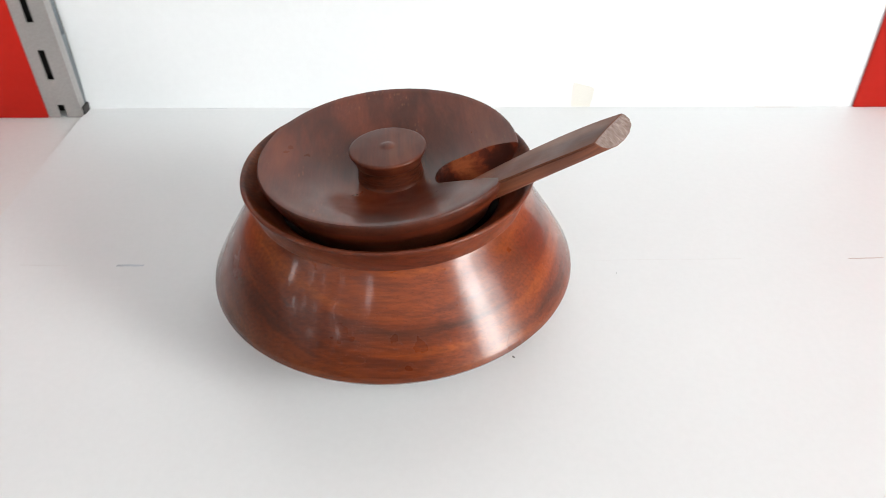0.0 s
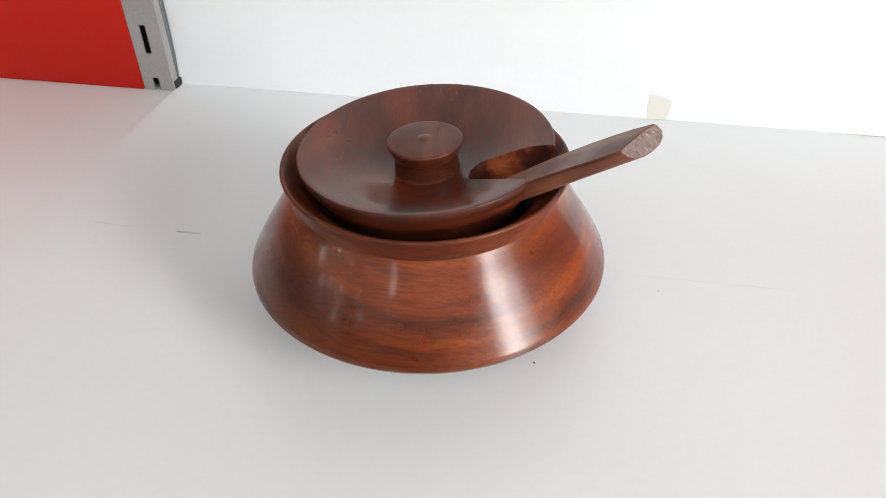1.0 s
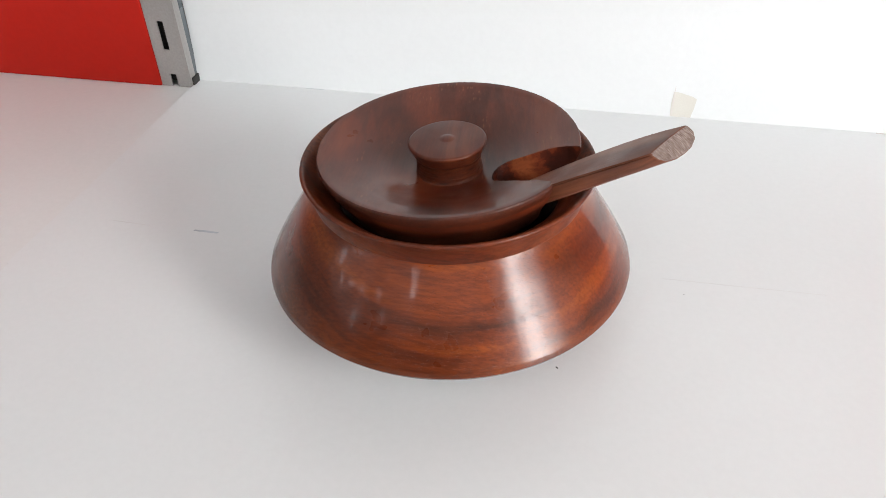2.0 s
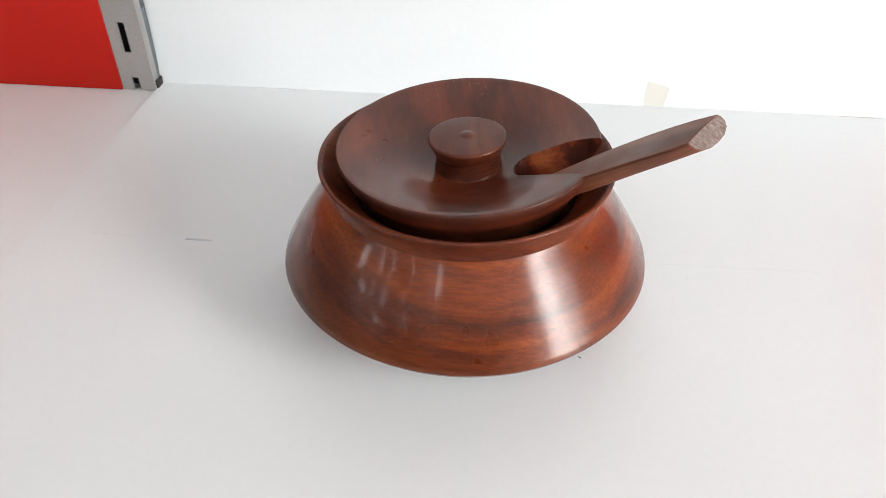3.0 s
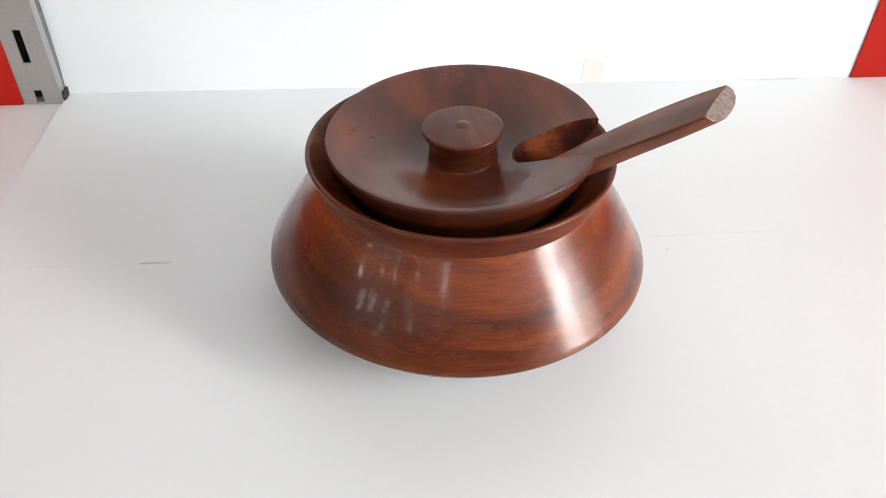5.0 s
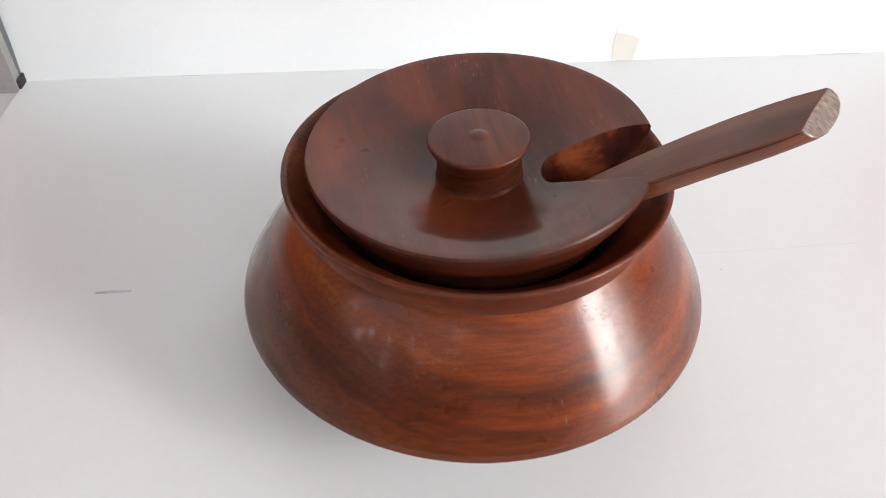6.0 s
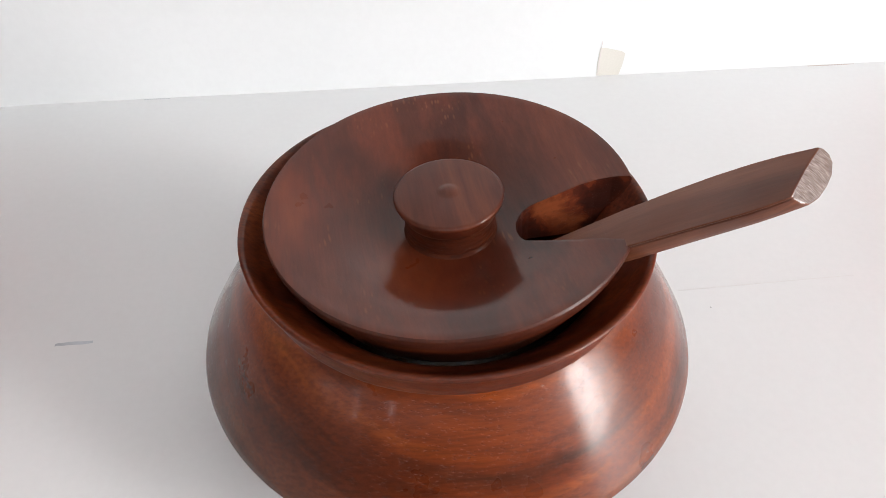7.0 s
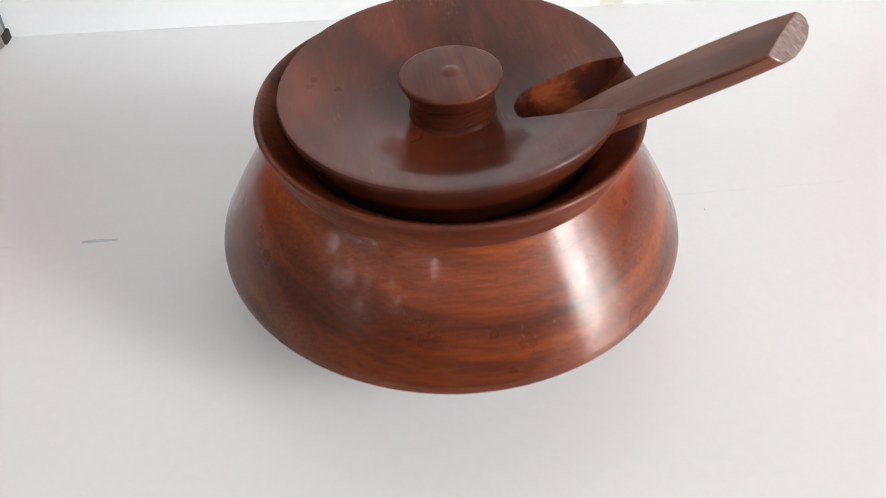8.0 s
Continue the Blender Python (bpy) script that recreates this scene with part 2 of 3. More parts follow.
STEEL = plain("grey_coated_steel", (0.40, 0.385, 0.37), 0.36, 60, 0.18, metal=0.35, bump=0.06)
GAP_SHADE = plain("blue_grey_gap_shade", (0.15, 0.175, 0.19), 0.28, 60, 0.12, metal=0.4, bump=0.05)
DARK = plain("dark_gap", (0.03, 0.028, 0.027), 0.7, 60, 0.3)
TAPE = plain("yellowed_tape", (0.70, 0.685, 0.63), 0.45, 120, 0.08, bump=0.08)
PINK = plain("pink_line", (0.70, 0.65, 0.645), 0.6, 400, 0.1)
PENCIL = plain("thin_line", (0.60, 0.645, 0.69), 0.6, 400, 0.25)
FAINT = plain("faint_line", (0.755, 0.75, 0.745), 0.6, 400, 0.08)
BLUISH = plain("bluish_line", (0.66, 0.69, 0.71), 0.6, 400, 0.1)
RUST = plain("brown_line", (0.64, 0.55, 0.52), 0.6, 400, 0.2)
WALL = plain("room_wall", (0.305, 0.28, 0.26), 0.8, 8, 0.08)
# pale reflector field, added to throw a grey sheen onto the pot
SHEEN_FIELD = plain("sheen_reflector_wall", (0.62, 0.64, 0.66), 0.8, 8, 0.06)
# stands in for the dark figure behind the camera, mirrored in the pot
DARK_FIGURE = plain("dark_figure_paint", (0.055, 0.048, 0.043), 0.6, 8, 0.15)
CEILING = plain("room_ceiling", (0.16, 0.16, 0.155), 0.8, 8, 0.06)
FLOOR = plain("room_floor", (0.3, 0.28, 0.26), 0.5, 8, 0.15)

# ---- builders ----


def finish(name, bm, mats, parent=None, smooth=35):
    me = bpy.data.meshes.new(name)
    bm.normal_update()
    bm.to_mesh(me)
    bm.free()
    for m in mats if isinstance(mats, (list, tuple)) else (mats,):
        me.materials.append(m)
    if smooth:
        me.shade_smooth()
        me.set_sharp_from_angle(angle=radians(smooth))
    ob = new(name, me)
    ob.parent = parent
    return ob


def part(name, bm, mat, parent, label="", smooth=35):
    return tagged(finish(name, bm, mat, parent, smooth), label)


def lathe(profile, seg=128, wobble=0.0):
    """A closed turned solid from (radius, height) pairs; pairs on the axis become its poles."""
    bm = bmesh.new()
    rings = []
    for r, z in profile:
        if r < 1e-6:
            rings.append([bm.verts.new((0, 0, z))])
        else:
            rings.append([bm.verts.new((r * math.cos(a) * (1 + wobble * math.sin(2 * a + 0.6)), r * math.sin(a) * (1 + wobble * math.sin(2 * a + 0.6)), z))
                          for a in (2 * math.pi * i / seg for i in range(seg))])
    for a, b in zip(rings, rings[1:]):
        for i in range(seg):
            j = (i + 1) % seg
            quad = [a[i % len(a)], a[j % len(a)], b[j % len(b)], b[i % len(b)]]
            quad = [v for k, v in enumerate(quad) if v not in quad[:k]]
            if len(quad) > 2:
                bm.faces.new(quad)
    if len(rings[0]) > 1 and len(rings[-1]) > 1:
        for i in range(seg):
            j = (i + 1) % seg
            bm.faces.new([rings[-1][i], rings[-1][j], rings[0][j], rings[0][i]])
    bmesh.ops.recalc_face_normals(bm, faces=bm.faces)
    return bm


def dense(points, step=0.0015):
    """A smooth curve through the profile's points."""
    pts = [Vector(p) for p in points]
    out = []
    for i in range(len(pts) - 1):
        p0, p1, p2, p3 = pts[max(i - 1, 0)], pts[i], pts[i + 1], pts[min(i + 2, len(pts) - 1)]
        n = max(1, int((p2 - p1).length / step))
        for k in range(n):
            t = k / n
            out.append(0.5 * ((2 * p1) + (p2 - p0) * t + (2 * p0 - 5 * p1 + 4 * p2 - p3) * t * t + (3 * p1 - p0 - 3 * p2 + p3) * t ** 3))
    out.append(pts[-1])
    return [(max(p[0], 0.0), p[1]) for p in out]


def add_box(bm, x0, x1, y0, y1, z0, z1, bevel=0.0, mat=0):
    vs = [bm.verts.new((x, y, z)) for x in (x0, x1) for y in (y0, y1) for z in (z0, z1)]
    fs = [bm.faces.new([vs[i] for i in f]) for f in ((0, 1, 3, 2), (4, 6, 7, 5), (0, 4, 5, 1), (2, 3, 7, 6), (0, 2, 6, 4), (1, 5, 7, 3))]
    for f in fs:
        f.material_index = mat
    if bevel:
        es = list({e for f in fs for e in f.edges})
        bmesh.ops.bevel(bm, geom=es, offset=bevel, segments=2, affect="EDGES", profile=0.5)
    return bm


def box(name, x0, x1, y0, y1, z0, z1, mat, parent=None, bevel=0.0):
    return finish(name, add_box(bmesh.new(), x0, x1, y0, y1, z0, z1, bevel), mat, parent)


def structure(ob, label, category):
    return tagged(ob, label, category, kind="structure")


# ---- the room that closes the place ----
FLOOR_Z, TOP_Z, WEST, EAST, SOUTH = -0.80, 1.95, -2.1, 2.0, -2.4
structure(box("floor", WEST - 0.1, EAST + 0.1, SOUTH - 0.1, 0.40, FLOOR_Z - 0.1, FLOOR_Z, FLOOR), "plain brown-grey floor of the room", "floor")
bm = bmesh.new()
for a, b, c, d in ((WEST - 0.1, EAST + 0.1, SOUTH - 0.1, -2.22), (WEST - 0.1, EAST + 0.1, -1.28, 0.40), (WEST - 0.1, -1.12, -2.22, -1.28), (1.12, EAST + 0.1, -2.22, -1.28)):
    add_box(bm, a, b, c, d, TOP_Z, TOP_Z + 0.1)
structure(finish("ceiling", bm, CEILING, smooth=0), "plain grey ceiling with an opening added for the overhead fill", "ceiling")
structure(box("wall_north", WEST, EAST, 0.2635, 0.40, FLOOR_Z, TOP_Z, WALL), "plain pale wall behind the display", "wall")


def wall_with_opening(name, along, at, thick, lo, hi, o0, o1, oz0, oz1, label):
    bm = bmesh.new()
    for a, b, z0, z1 in ((lo, o0, FLOOR_Z, TOP_Z), (o1, hi, FLOOR_Z, TOP_Z), (o0, o1, FLOOR_Z, oz0), (o0, o1, oz1, TOP_Z)):
        if along == "y":
            add_box(bm, at, at + thick, a, b, z0, z1)
        else:
            add_box(bm, a, b, at, at + thick, z0, z1)
    return structure(finish(name, bm, WALL, smooth=0), label, "wall")


wall_with_opening("wall_east", "y", EAST, 0.1, SOUTH, 0.40, -1.74, -0.43, -0.62, 1.48, "plain pale side wall with a tall door opening")


def pierced_wall(name, along, at, lo, hi, holes, label, pale):
    """A thin partition with added glint holes, a pale sheen field and a dark lower part below it; holes and pale: from,
    to, bottom, top.
    """
    bm = bmesh.new()
    us = sorted({lo, hi, *pale[:2], *(h[0] for h in holes), *(h[1] for h in holes)})
    vs = sorted({FLOOR_Z, TOP_Z, *pale[2:], *(h[2] for h in holes), *(h[3] for h in holes)})
    for a, b in zip(us, us[1:]):
        for c, d in zip(vs, vs[1:]):
            if any(h[0] <= a and b <= h[1] and h[2] <= c and d <= h[3] for h in holes):
                continue
            paint = int(pale[0] <= a and b <= pale[1] and pale[2] <= c and d <= pale[3])
            if d <= pale[2]:
                paint = 2
            if along == "y":
                add_box(bm, at - 0.02, at, a, b, c, d, mat=paint)
            else:
                add_box(bm, a, b, at - 0.02, at, c, d, mat=paint)
    bmesh.ops.remove_doubles(bm, verts=bm.verts, dist=1e-5)
    return structure(finish(name, bm, (WALL, SHEEN_FIELD, DARK_FIGURE), smooth=0), label, "wall")


# holes sit where unseen bright sources would mirror as glints on the pot
pierced_wall("wall_west", "y", WEST, SOUTH, 0.40, [(-0.83, -0.70, 0.74, 0.86), (-1.46, -1.35, 1.16, 1.24), (-1.95, -1.84, 1.43, 1.52), (-1.15, -1.05, 0.58, 0.65), (-1.47, -1.37, 0.72, 0.81), (-1.98, -1.87, 0.91, 1.00), (-2.01, -1.91, 0.64, 0.71)], "plain side partition with added dark lower part, pale sheen field and glint holes", (-2.40, -0.60, 0.42, 1.60))
pierced_wall("wall_south", "x", SOUTH, WEST, EAST, [(-1.66, -1.55, 1.68, 1.76), (-0.63, -0.53, 1.25, 1.60), (-1.75, -1.65, 1.15, 1.23), (-1.49, -1.39, 0.86, 0.94)], "plain partition facing the display, with added dark lower part, pale sheen field and glint holes", (-2.10, -0.45, 0.80, 1.84))

# ---- the table and the display's back ----
structure(box("tabletop", -1.3, 1.2, -0.52, 0.2635, -0.03, -0.0006, TABLE, bevel=0.0), "pale laminate tabletop along the wall", "tabletop")


def sheet(name, mat, corners, thick, nx, ny, lift_height, seed):
    """A thin sheet of paper whose far corner at x0 curls up a little; corners: x0, x1, y0 and y1 at x0 and x1."""
    x0, x1, ya0, ya1, yb0, yb1, z0 = corners
    bm = bmesh.new()
    grid = []
    for lift in (0.0, thick):
        for j in range(ny + 1):
            for i in range(nx + 1):
                u, v = i / nx, j / ny
                x = x0 + (x1 - x0) * u
                lo, hi = ya0 + (yb0 - ya0) * u, ya1 + (yb1 - ya1) * u
                y = lo + (hi - lo) * v
                near_edge = max(0.0, 1 - (x - x0) / 0.06) ** 2
                curl = lift_height * near_edge * max(0.0, min(1.0, (y - 0.12) / 0.09)) * (1 + 0.2 * noise.noise(Vector((y * 40, seed, 0))))
                grid.append(bm.verts.new((x, y, z0 + lift + curl)))
    n = (nx + 1) * (ny + 1)
    at = lambda i, j, k: grid[k * n + j * (nx + 1) + i]
    for j in range(ny):
        for i in range(nx):
            bm.faces.new([at(i, j, 1), at(i + 1, j, 1), at(i + 1, j + 1, 1), at(i, j + 1, 1)])
            bm.faces.new([at(i, j, 0), at(i, j + 1, 0), at(i + 1, j + 1, 0), at(i + 1, j, 0)])
    for j in range(ny):
        for i in (0, nx):
            bm.faces.new([at(i, j, 0), at(i, j + 1, 0), at(i, j + 1, 1), at(i, j, 1)])
    for i in range(nx):
        for j in (0, ny):
            bm.faces.new([at(i, j, 0), at(i + 1, j, 0), at(i + 1, j, 1), at(i, j, 1)])
    bmesh.ops.recalc_face_normals(bm, faces=bm.faces)
    return finish(name, bm, mat, smooth=50)


# two sheets of white paper on the table, the front one laid over the back one
tagged(sheet("paper_sheet", PAPER, (-0.2905, 1.15, -0.02, 0.2600, -0.02, 0.2600, -0.0006), 0.0003, 140, 30, 0.0022, 1.0), "large white paper sheet lying on the tabletop", "paper", "paper on the table")
tagged(sheet("paper_sheet", PAPER, (-0.2885, 1.15, -0.51, 0.0345, -0.51, 0.0620, -0.0003), 0.0003, 90, 30, 0.0, 2.0), "white paper sheet overlapping another on the tabletop", "paper", "paper on the table")

# white boards stand against the wall between the steel upright and the red panel
WALL_Y = 0.2565


def board(name, x0, x1, y, thick, seed, foot_bow=0.0):
    bm = bmesh.new()
    nx, nz, top = 80, 40, 1.25
    rows = []
    for back in (0, 1):
        for k in range(nz + 1):
            for i in range(nx + 1):
                x = x0 + (x1 - x0) * i / nx
                z = top * (k / nz) ** 2
                wave = 0.00005 * noise.noise(Vector((x * 7 + seed, z * 5, seed))) * (1 if not back else 0)
                bow = foot_bow * max(0.0, 1 - (x - x0) / 0.05) ** 2 * max(0.0, 1 - z / 0.06) ** 2
                rows.append(bm.verts.new((x, y + wave - bow + back * thick, z - 0.0002)))
    n = (nx + 1) * (nz + 1)
    at = lambda i, k, b: rows[b * n + k * (nx + 1) + i]
    for b in (0, 1):
        for k in range(nz):
            for i in range(nx):
                bm.faces.new([at(i, k, b), at(i + 1, k, b), at(i + 1, k + 1, b), at(i, k + 1, b)])
    for k in range(nz):
        for i in (0, nx):
            bm.faces.new([at(i, k, 0), at(i, k + 1, 0), at(i, k + 1, 1), at(i, k, 1)])
    for i in range(nx):
        for k in (0, nz):
            bm.faces.new([at(i, k, 0), at(i + 1, k, 0), at(i + 1, k, 1), at(i, k, 1)])
    bmesh.ops.recalc_face_normals(bm, faces=bm.faces)
    return finish(name, bm, BOARD, smooth=50)


tagged(board("back_board", -0.2914, 0.1368, WALL_Y - 0.0002, 0.0012, 3.0, 0.006), "white backing board standing against the wall", "board", "white boards of the back")
tagged(board("back_board", 0.1369, 0.3763, WALL_Y + 0.0003, 0.004, 5.0), "white backing board beside a taped joint", "board", "white boards of the back")
tagged(box("red_board", 0.3765, 1.2, 0.2548, 0.2600, 0.0, 0.50, RED, bevel=0.0006), "glossy red back panel standing on the table", "panel", "red back panels")
tagged(box("red_board", -1.2, -0.3215, 0.2378, 0.2418, 0.0, 0.50, RED, bevel=0.0006), "glossy red back panel beside a steel upright", "panel", "red back panels")

# slotted steel upright: a hollow channel with a row of slots on its front
upright = tagged(new("shelf_upright"), "grey slotted steel shelf upright standing beside a red panel", "upright")
UX0, UX1, UY0, UY1, SX0, SX1, UTOP, T = -0.3210, -0.2908, 0.2393, 0.2548, -0.3108, -0.3046, 1.2, 0.0015
bm = bmesh.new()
add_box(bm, UX0, SX0, UY0, UY0 + T, 0, UTOP)
add_box(bm, SX1, UX1, UY0, UY0 + T, 0, UTOP)
z = 0.0118
while z < UTOP - 0.05:
    add_box(bm, SX0, SX1, UY0, UY0 + T, z, z + 0.0230)
    z += 0.0494
add_box(bm, SX0, SX1, UY0, UY0 + T, z, UTOP)
part("front_face", bm, STEEL, upright, "grey steel face with a row of slots", smooth=0)
part("side_flange", add_box(bmesh.new(), UX1 - T, UX1, UY0 + T, UY0 + 0.0090, 0, UTOP, 0.0004), STEEL, upright)
# strip coloured dark for the shaded gap between upright and board
part("edge_gap", add_box(bmesh.new(), UX1 - T, UX1 - 0.0003, UY0 + 0.0090, UY1, 0, UTOP), GAP_SHADE, upright, "dark blue-grey strip coloured as the shaded gap beside the board")
part("side_flange", add_box(bmesh.new(), UX0, UX0 + T, UY0 + T, UY1, 0, UTOP), STEEL, upright)
# near-black colour puts the shade behind the slots onto the channel's back
part("inner_channel", add_box(bmesh.new(), UX0 + T, UX1 - T, UY1 - 0.003, UY1, 0, UTOP), DARK, upright, "channel back coloured near black for the shade behind the slots")
part("foot_clip", add_box(bmesh.new(), UX1 - 0.0045, UX1 + 0.0016, UY0 + 0.0018, UY1, 0, 0.0085, 0.0008), DARK, upright, "dark clip at the foot")

# tape over the joint, thin lines and small marks
bm = bmesh.new()
ty = WALL_Y - 0.00042
vs = [(0.1336, 0.0005), (0.1500, 0.0005), (0.1517, 0.0090), (0.1524, 0.0172), (0.1494, 0.0192), (0.1432, 0.0208), (0.1372, 0.0224), (0.1336, 0.0226), (0.1330, 0.0120)]
f = bm.faces.new([bm.verts.new((x, ty, z)) for x, z in vs])
ext = bmesh.ops.extrude_face_region(bm, geom=[f])
bmesh.ops.translate(bm, verts=[v for v in ext["geom"] if isinstance(v, bmesh.types.BMVert)], vec=(0, 0.00018, 0))
bmesh.ops.recalc_face_normals(bm, faces=bm.faces)
tagged(finish("tape_piece", bm, TAPE, smooth=0), "yellowed torn piece of tape on the white board", "tape")

tagged(box("red_line", 0.1342, 0.1346, WALL_Y - 0.00050, WALL_Y - 0.0002, 0.0010, 0.0275, PINK), "thin reddish line drawn along a taped joint", "line")


def stroke(name, label, x0, y0, x1, y1, width, mat):
    """A thin flat line laid on the paper."""
    bm = bmesh.new()
    a, b = Vector((x0, y0, 0)), Vector((x1, y1, 0))
    side = Vector((-(b - a).y, (b - a).x, 0)).normalized() * width / 2
    n = 14
    lo, hi = [], []
    for i in range(n + 1):
        p = a.lerp(b, i / n) + Vector((0, noise.noise(Vector((i * 0.7, x0 * 50, 2))) * width * 0.25, 0.00006))
        w = side * (0.35 + 0.65 * math.sin(math.pi * min(max(i / n, 0.08), 0.92)) ** 0.4)
        lo.append(bm.verts.new(p - w))
        hi.append(bm.verts.new(p + w))
    faces = [bm.faces.new([lo[i], lo[i + 1], hi[i + 1], hi[i]]) for i in range(n)]
    ext = bmesh.ops.extrude_face_region(bm, geom=faces)
    bmesh.ops.translate(bm, verts=[v for v in ext["geom"] if isinstance(v, bmesh.types.BMVert)], vec=(0, 0, 0.00008))
    bmesh.ops.recalc_face_normals(bm, faces=bm.faces)
    return tagged(finish(name, bm, mat, smooth=0), label, "line", "lines on the paper")


stroke("thin_line", "short blue-grey pencil line on white paper", -0.1857, 0.0352, -0.1680, 0.0357, 0.0020, PENCIL)
# the two faint lines are drawn in place of the paper's overlapping edge
stroke("thin_line", "faint grey line drawn for the edge of the overlapping paper", 0.1240, 0.0422, 0.2190, 0.0444, 0.0004, FAINT)
stroke("thin_line", "faint grey line drawn for the edge of the overlapping paper", -0.2500, 0.0357, -0.2186, 0.0349, 0.0006, FAINT)
stroke("thin_line", "thin brown line along a paper edge", 0.2875, 0.0446, 0.3105, 0.0460, 0.0010, RUST)
stroke("thin_line", "thin blue-grey line at the foot of the white board", -0.1870, 0.2552, -0.1690, 0.2552, 0.0010, BLUISH)
# drawn in place of a thin gap under the board
stroke("thin_line", "thin grey-brown line at the foot of the white board", 0.2925, 0.2555, 0.3280, 0.2552, 0.0009, RUST)


def speck(x, y, length, turn):
    bm = bmesh.new()
    bmesh.ops.create_icosphere(bm, subdivisions=1, radius=1.0)
    for v in bm.verts:
        v.co *= 1 + 0.3 * noise.noise(v.co * 2 + Vector((x * 90, y * 90, 0)))
        v.co = Vector((v.co.x * length / 2, v.co.y * 0.0004, v.co.z * 0.00025 + 0.0002))
    ob = tagged(finish("crumb", bm, DARK), "tiny dark crumb lying on white paper", "crumb", "crumbs on the paper")
    ob.matrix_world = pose(x, y, 0, 0, 0, turn)


speck(0.0675, -0.0440, 0.0022, -40)
speck(0.1364, 0.0293, 0.0005, 10)

# ---- the pot ----
pot = tagged(new("wooden_pot"), "round varnished red-brown wooden pot with wide belly, standing on white paper", "pot")
outer = [(0.0, 0.0012), (0.046, 0.0012), (0.048, 0.0), (0.054, 0.0), (0.0565, 0.0018), (0.066, 0.0070), (0.078, 0.0180), (0.088, 0.0275), (0.0950, 0.0345), (0.0987, 0.0376), (0.1000, 0.0398), (0.0993, 0.0422)]
shoulder = [(0.0993, 0.0422), (0.0934, 0.0526), (0.0871, 0.0627), (0.0805, 0.0726), (0.0734, 0.0822), (0.0718, 0.0848)]
inner = [(0.0660, 0.0848), (0.0680, 0.0770), (0.0790, 0.0640), (0.0900, 0.0470), (0.0925, 0.0400), (0.0890, 0.0310), (0.0720, 0.0170), (0.0450, 0.0110), (0.0, 0.0100)]
bm = lathe(dense(outer)[:-1] + dense(shoulder, 0.0012) + dense(inner, 0.004), 220)
for v in bm.verts:
    if 0.03 < v.co.z < 0.083:
        r, a = math.hypot(v.co.x, v.co.y), math.atan2(v.co.y, v.co.x)
        fade = min(1.0, (v.co.z - 0.03) / 0.01, (0.083 - v.co.z) / 0.01)
        dip = fade * (0.00005 * noise.noise(Vector((7 * math.cos(a), 7 * math.sin(a), v.co.z * 170))) + 0.00003 * noise.noise(Vector((14 * math.cos(a), 14 * math.sin(a), v.co.z * 60 + 7))))
        v.co.x, v.co.y = v.co.x * (1 + dip / r), v.co.y * (1 + dip / r)
part("body", bm, BODY_WOOD, pot, "glossy red-brown wooden belly with dark grain", 40)
lip = [(0.0718, 0.0846), (0.0722, 0.0872), (0.0733, 0.0908), (0.0748, 0.0943), (0.0761, 0.0965), (0.0766, 0.0976), (0.0764, 0.0984), (0.0756, 0.0988), (0.0744, 0.0983), (0.0722, 0.0962), (0.0690, 0.0930), (0.0655, 0.0904), (0.0628, 0.0878), (0.0606, 0.0850), (0.0592, 0.0828), (0.0596, 0.0815), (0.0672, 0.0815)]
part("rim", lathe(dense(lip, 0.0008), 160), RIM_WOOD, pot, "dark brown flared rim", 60)

# ---- the lid: a shallow dish with a slot for the spoon, and a knob ----
lid = tagged(new("pot_lid"), "dark brown wooden lid with slot and knob resting in the pot", "lid")
up = Vector((-0.0562, -0.0174, 1.0)).normalized()
side = Vector((1.0, 0.0, 0.0562)).normalized()
lid.matrix_world = Matrix.Translation((0.0003, -0.0020, 0.1084)) @ Matrix((side, up.cross(side), up)).transposed().to_4x4()
dish = [(0.0, -0.0154), (0.014, -0.0154), (0.018, -0.0152), (0.022, -0.0146), (0.026, -0.0136), (0.0300, -0.0122), (0.0340, -0.0106), (0.0390, -0.0086), (0.0440, -0.0066), (0.0490, -0.0048), (0.0535, -0.0032), (0.0580, -0.0018), (0.0615, -0.0007), (0.0642, 0.0002), (0.0663, 0.0006), (0.0669, -0.0002), (0.0667, -0.0022), (0.0650, -0.0068), (0.0630, -0.0108), (0.0604, -0.0145), (0.0582, -0.0185), (0.0560, -0.0240), (0.0530, -0.0275), (0.0470, -0.0288), (0.0, -0.0290)]
bm = lathe(dense(dish, 0.0012), 192)
for f in bm.faces:
    c = f.calc_center_median()
    f.material_index = int(math.hypot(c.x, c.y) > 0.0655 and c.z < 0.0004 or c.z < -0.0160)
solid = bpy.data.meshes.new("lid_solid")
bm.to_mesh(solid)
bm.free()
slot = [(0.0256, -0.0145), (0.0322, -0.0188), (0.0410, -0.0240), (0.0502, -0.0283), (0.0570, -0.0327), (0.0900, -0.0560), (0.0900, -0.0110), (0.0656, 0.0), (0.0604, 0.0022), (0.0550, 0.0035), (0.0500, 0.0039), (0.0446, 0.0036), (0.0393, 0.0034), (0.0350, 0.0034), (0.0302, 0.0031), (0.0275, 0.0019), (0.0255, -0.0003), (0.0240, -0.0036), (0.0236, -0.0078), (0.0243, -0.0118)]
bm = bmesh.new()
f = bm.faces.new([bm.verts.new((x, y, -0.04)) for x, y in slot])
ext = bmesh.ops.extrude_face_region(bm, geom=[f])
bmesh.ops.translate(bm, verts=[v for v in ext["geom"] if isinstance(v, bmesh.types.BMVert)], vec=(0, 0, 0.07))
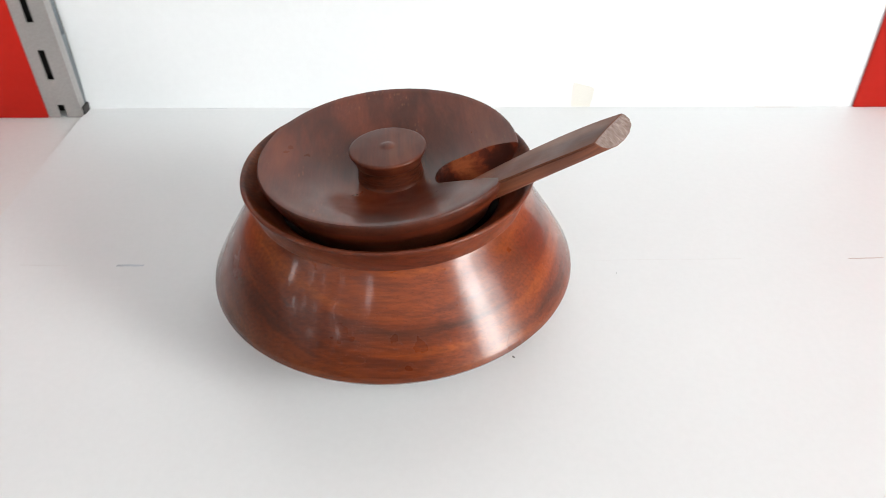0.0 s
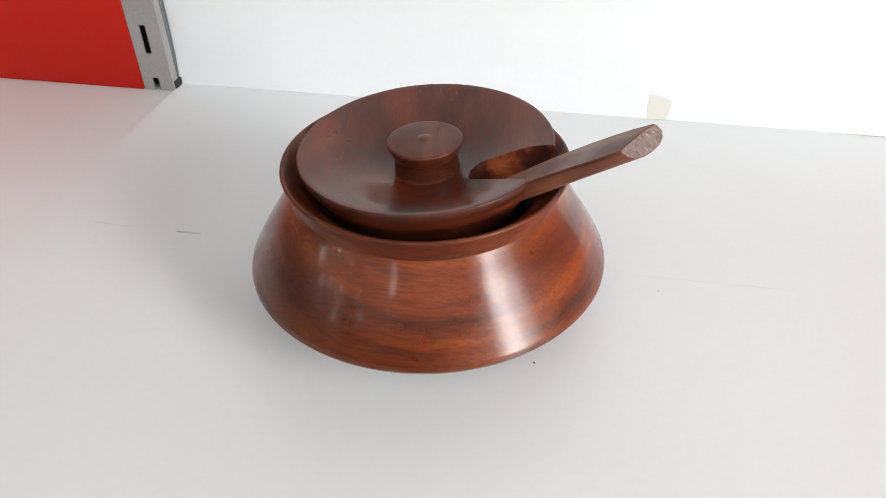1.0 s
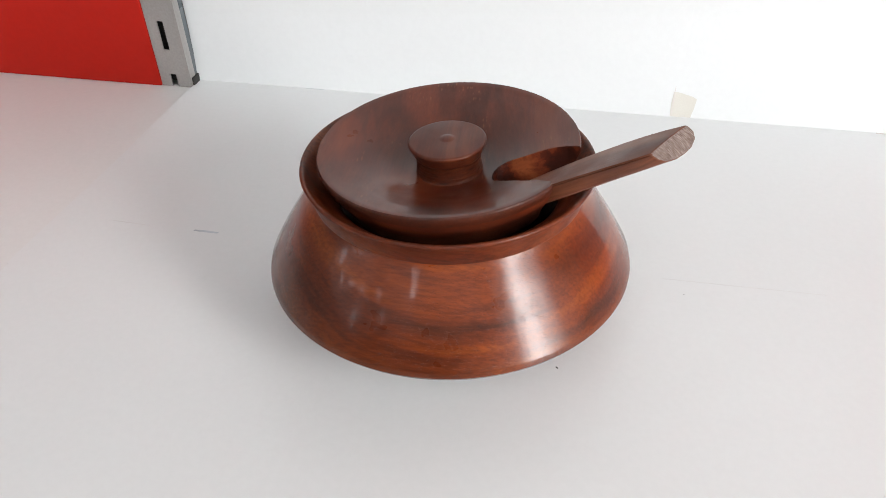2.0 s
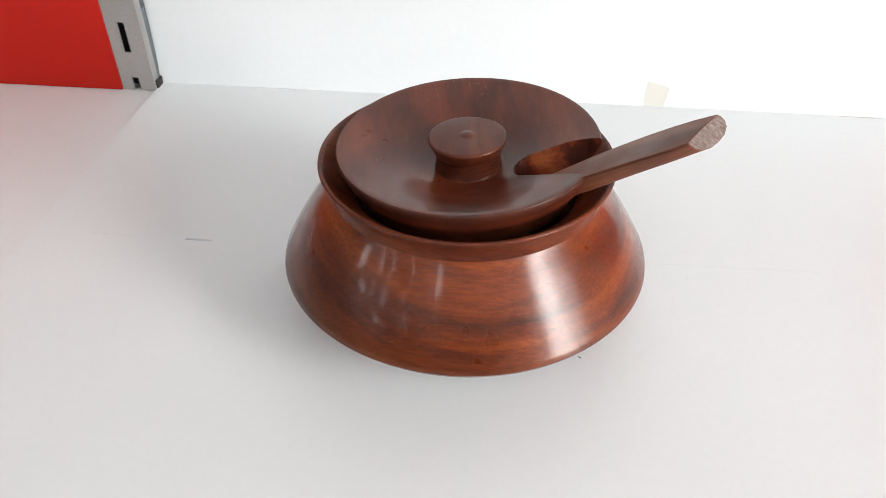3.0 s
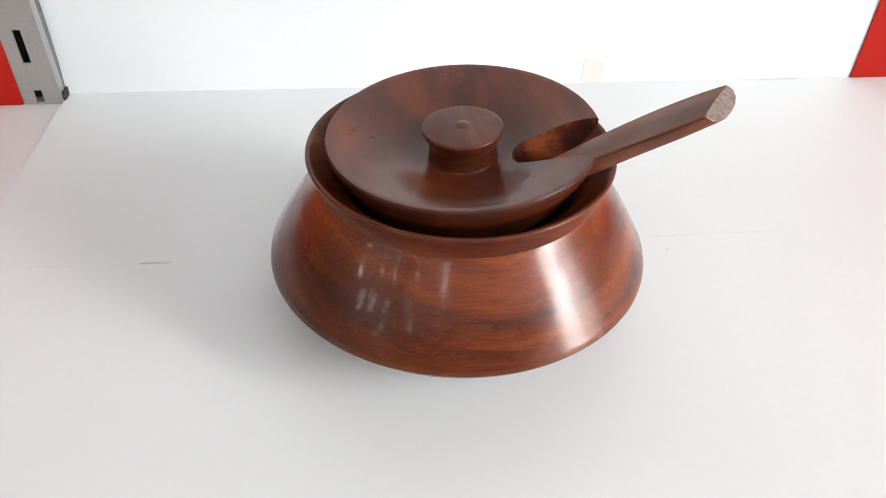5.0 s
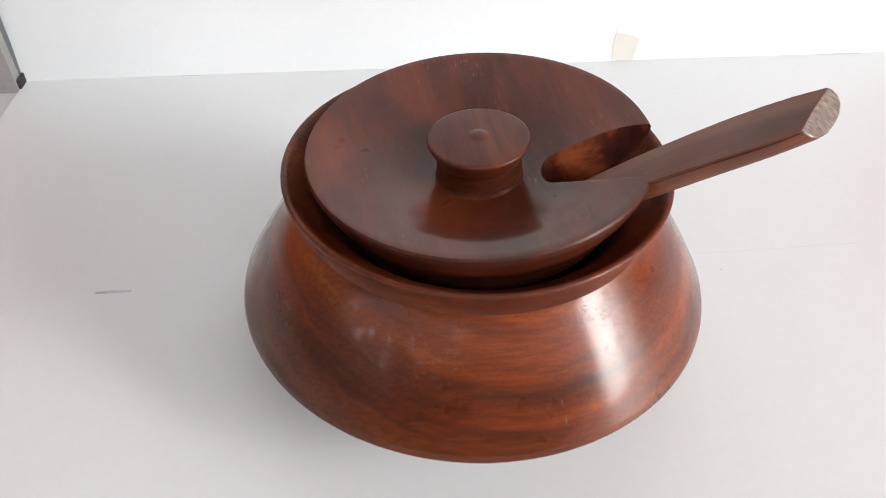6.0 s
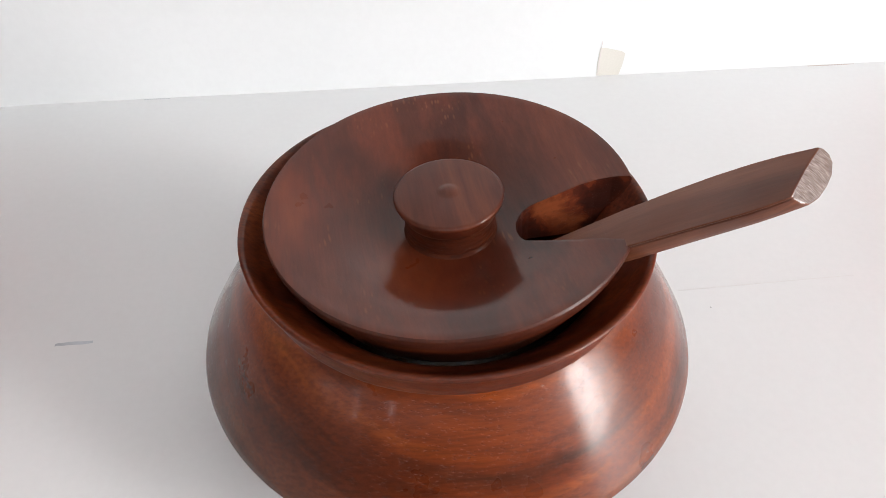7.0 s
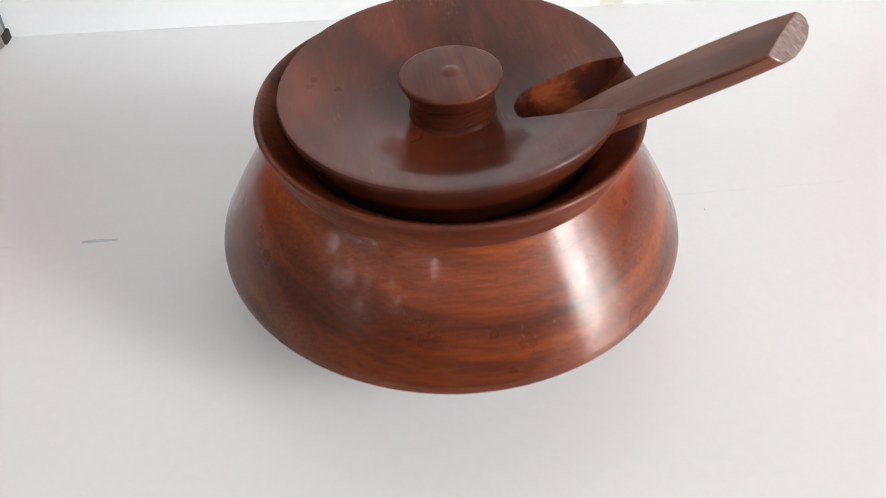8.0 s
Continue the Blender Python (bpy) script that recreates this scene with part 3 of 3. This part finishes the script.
bmesh.ops.recalc_face_normals(bm, faces=bm.faces)
tool = bpy.data.meshes.new("slot_tool")
bm.to_mesh(tool)
bm.free()
solid.materials.append(LID_WOOD)
solid.materials.append(LIP_WOOD)
tool.materials.append(CUT_WOOD)
raw, cutter = new("lid_raw", solid), new("slot_cutter", tool)
cut = raw.modifiers.new("slot", "BOOLEAN")
cut.operation, cut.solver, cut.object, cut.material_mode = "DIFFERENCE", "EXACT", cutter, "TRANSFER"
soft_edge = raw.modifiers.new("soft_edge", "BEVEL")
soft_edge.width, soft_edge.segments, soft_edge.limit_method, soft_edge.angle_limit = 0.0005, 2, "ANGLE", radians(42)
carved = bpy.data.meshes.new_from_object(raw.evaluated_get(bpy.context.evaluated_depsgraph_get()))
for ob in (raw, cutter):
    bpy.data.objects.remove(ob)
carved.shade_smooth()
carved.set_sharp_from_angle(angle=radians(35))
plate = new("plate", carved)
plate.parent = lid
tagged(plate, "dark brown dished plate with a cut slot")
knob_line = [(0.0166, -0.0062), (0.0172, -0.0058), (0.0177, -0.0046), (0.0187, -0.0022), (0.0196, -0.0005), (0.0200, 0.0005), (0.0199, 0.0012), (0.0191, 0.0017), (0.0120, 0.0022), (0.0040, 0.0023), (0.0030, 0.0026), (0.0016, 0.0030), (0.0, 0.0031)]
knob = part("knob", lathe([(0.0, -0.0062)] + dense(knob_line, 0.0008), 96), KNOB_WOOD, lid, "round wooden knob with a small nub", 50)
neck_line = [(0.0171, -0.0056), (0.0169, -0.0066), (0.0167, -0.0076), (0.0166, -0.0088), (0.0167, -0.0096), (0.0166, -0.0104), (0.0168, -0.0111), (0.0167, -0.0119), (0.0169, -0.0127), (0.0168, -0.0135), (0.0171, -0.0143), (0.0173, -0.0150), (0.0176, -0.0156)]
bm = lathe([(0.0, -0.0056)] + dense(neck_line, 0.0004) + [(0.0, -0.0156)], 128)
for v in bm.verts:
    r, a = math.hypot(v.co.x, v.co.y), math.atan2(v.co.y, v.co.x)
    if r > 0.001:
        torn = 1 + 0.012 * noise.noise(Vector((9 * math.cos(a), 9 * math.sin(a), v.co.z * 2600)))
        v.co.x, v.co.y = v.co.x * torn, v.co.y * torn
part("neck", bm, NECK_WOOD, knob, "rough turned neck of the knob", 50)

# ---- the spoon, its handle leaning out through the slot ----
spoon = tagged(new("wooden_spoon"), "brown wooden spoon leaning in the pot through the lid's slot", "spoon")
axis = Vector((0.7696, -0.2645, 0.5814)).normalized()
across = Vector((0.314, 0.9495, 0.0165))
across = (across - axis * across.dot(axis)).normalized()
facing = axis.cross(across)
spoon.matrix_world = Matrix.Translation((0.0429, -0.0225, 0.0998)) @ Matrix((axis, across, facing)).transposed().to_4x4()
SECTION = [(-0.50, 0.0), (-0.3, 0.02), (0.0, 0.03), (0.3, 0.02), (0.50, 0.0), (0.51, -0.05), (0.52, -0.10), (0.53, -0.17), (0.515, -0.45), (0.42, -0.74), (0.22, -0.95), (0.0, -1.0), (-0.22, -0.95), (-0.42, -0.74), (-0.50, -0.45), (-0.515, -0.13), (-0.495, -0.09), (-0.507, -0.05)]
# along the handle: length, width, thickness, rise of its top
STATIONS = [(-0.095, 0.01, 0.0077, -0.0045), (-0.06, 0.0108, 0.0089, -0.0028), (-0.03, 0.0125, 0.01, -0.0014), (-0.01, 0.0146, 0.0106, -0.0008), (0.005, 0.0172, 0.0107, -0.0004), (0.02, 0.0194, 0.0107, -0.0001), (0.035, 0.0209, 0.0103, 0.0), (0.05, 0.0222, 0.0097, -0.0002), (0.06, 0.0225, 0.0093, -0.0005), (0.068, 0.0217, 0.0089, -0.0008), (0.0766, 0.0194, 0.0085, -0.0013)]
bm = bmesh.new()
loops = []
smooth_stations = []
for i in range(len(STATIONS) - 1):
    for k in range(4):
        smooth_stations.append([a + (b - a) * k / 4 for a, b in zip(STATIONS[i], STATIONS[i + 1])])
smooth_stations.append(list(STATIONS[-1]))
for i, (s, w, h, rise) in enumerate(smooth_stations):
    skew = max(0.0, (s - 0.045) / 0.0316) ** 1.5
    loops.append([bm.verts.new((s + skew * (0.0101 * u - 0.43 * h * v), w * u - skew * 0.0009 * max(0.0, u) * 2, h * v + rise)) for u, v in SECTION])
n = len(SECTION)
for a, b in zip(loops, loops[1:]):
    for i in range(n):
        bm.faces.new([a[i], a[(i + 1) % n], b[(i + 1) % n], b[i]]).material_index = 2 if 6 <= i <= 15 else 0
bm.faces.new(loops[0][::-1])
end = bm.faces.new(loops[-1])
end.material_index = 1
bmesh.ops.recalc_face_normals(bm, faces=bm.faces)
bmesh.ops.bevel(bm, geom=list(end.edges), offset=0.0003, segments=1, affect="EDGES")
part("handle", bm, [HANDLE_WOOD, END_GRAIN, SIDE_WOOD], spoon, "brown carved handle with a pale cut end", 30)
bowl = [(0.0, -0.0050), (0.012, -0.0042), (0.019, -0.0005), (0.0215, 0.0045), (0.0205, 0.0050), (0.0180, 0.0012), (0.011, -0.0018), (0.0, -0.0024)]
bowl_ob = part("bowl", lathe(dense(bowl, 0.0015), 48), HANDLE_WOOD, spoon)
bowl_ob.matrix_local = pose(-0.118, 0.0, -0.0045)
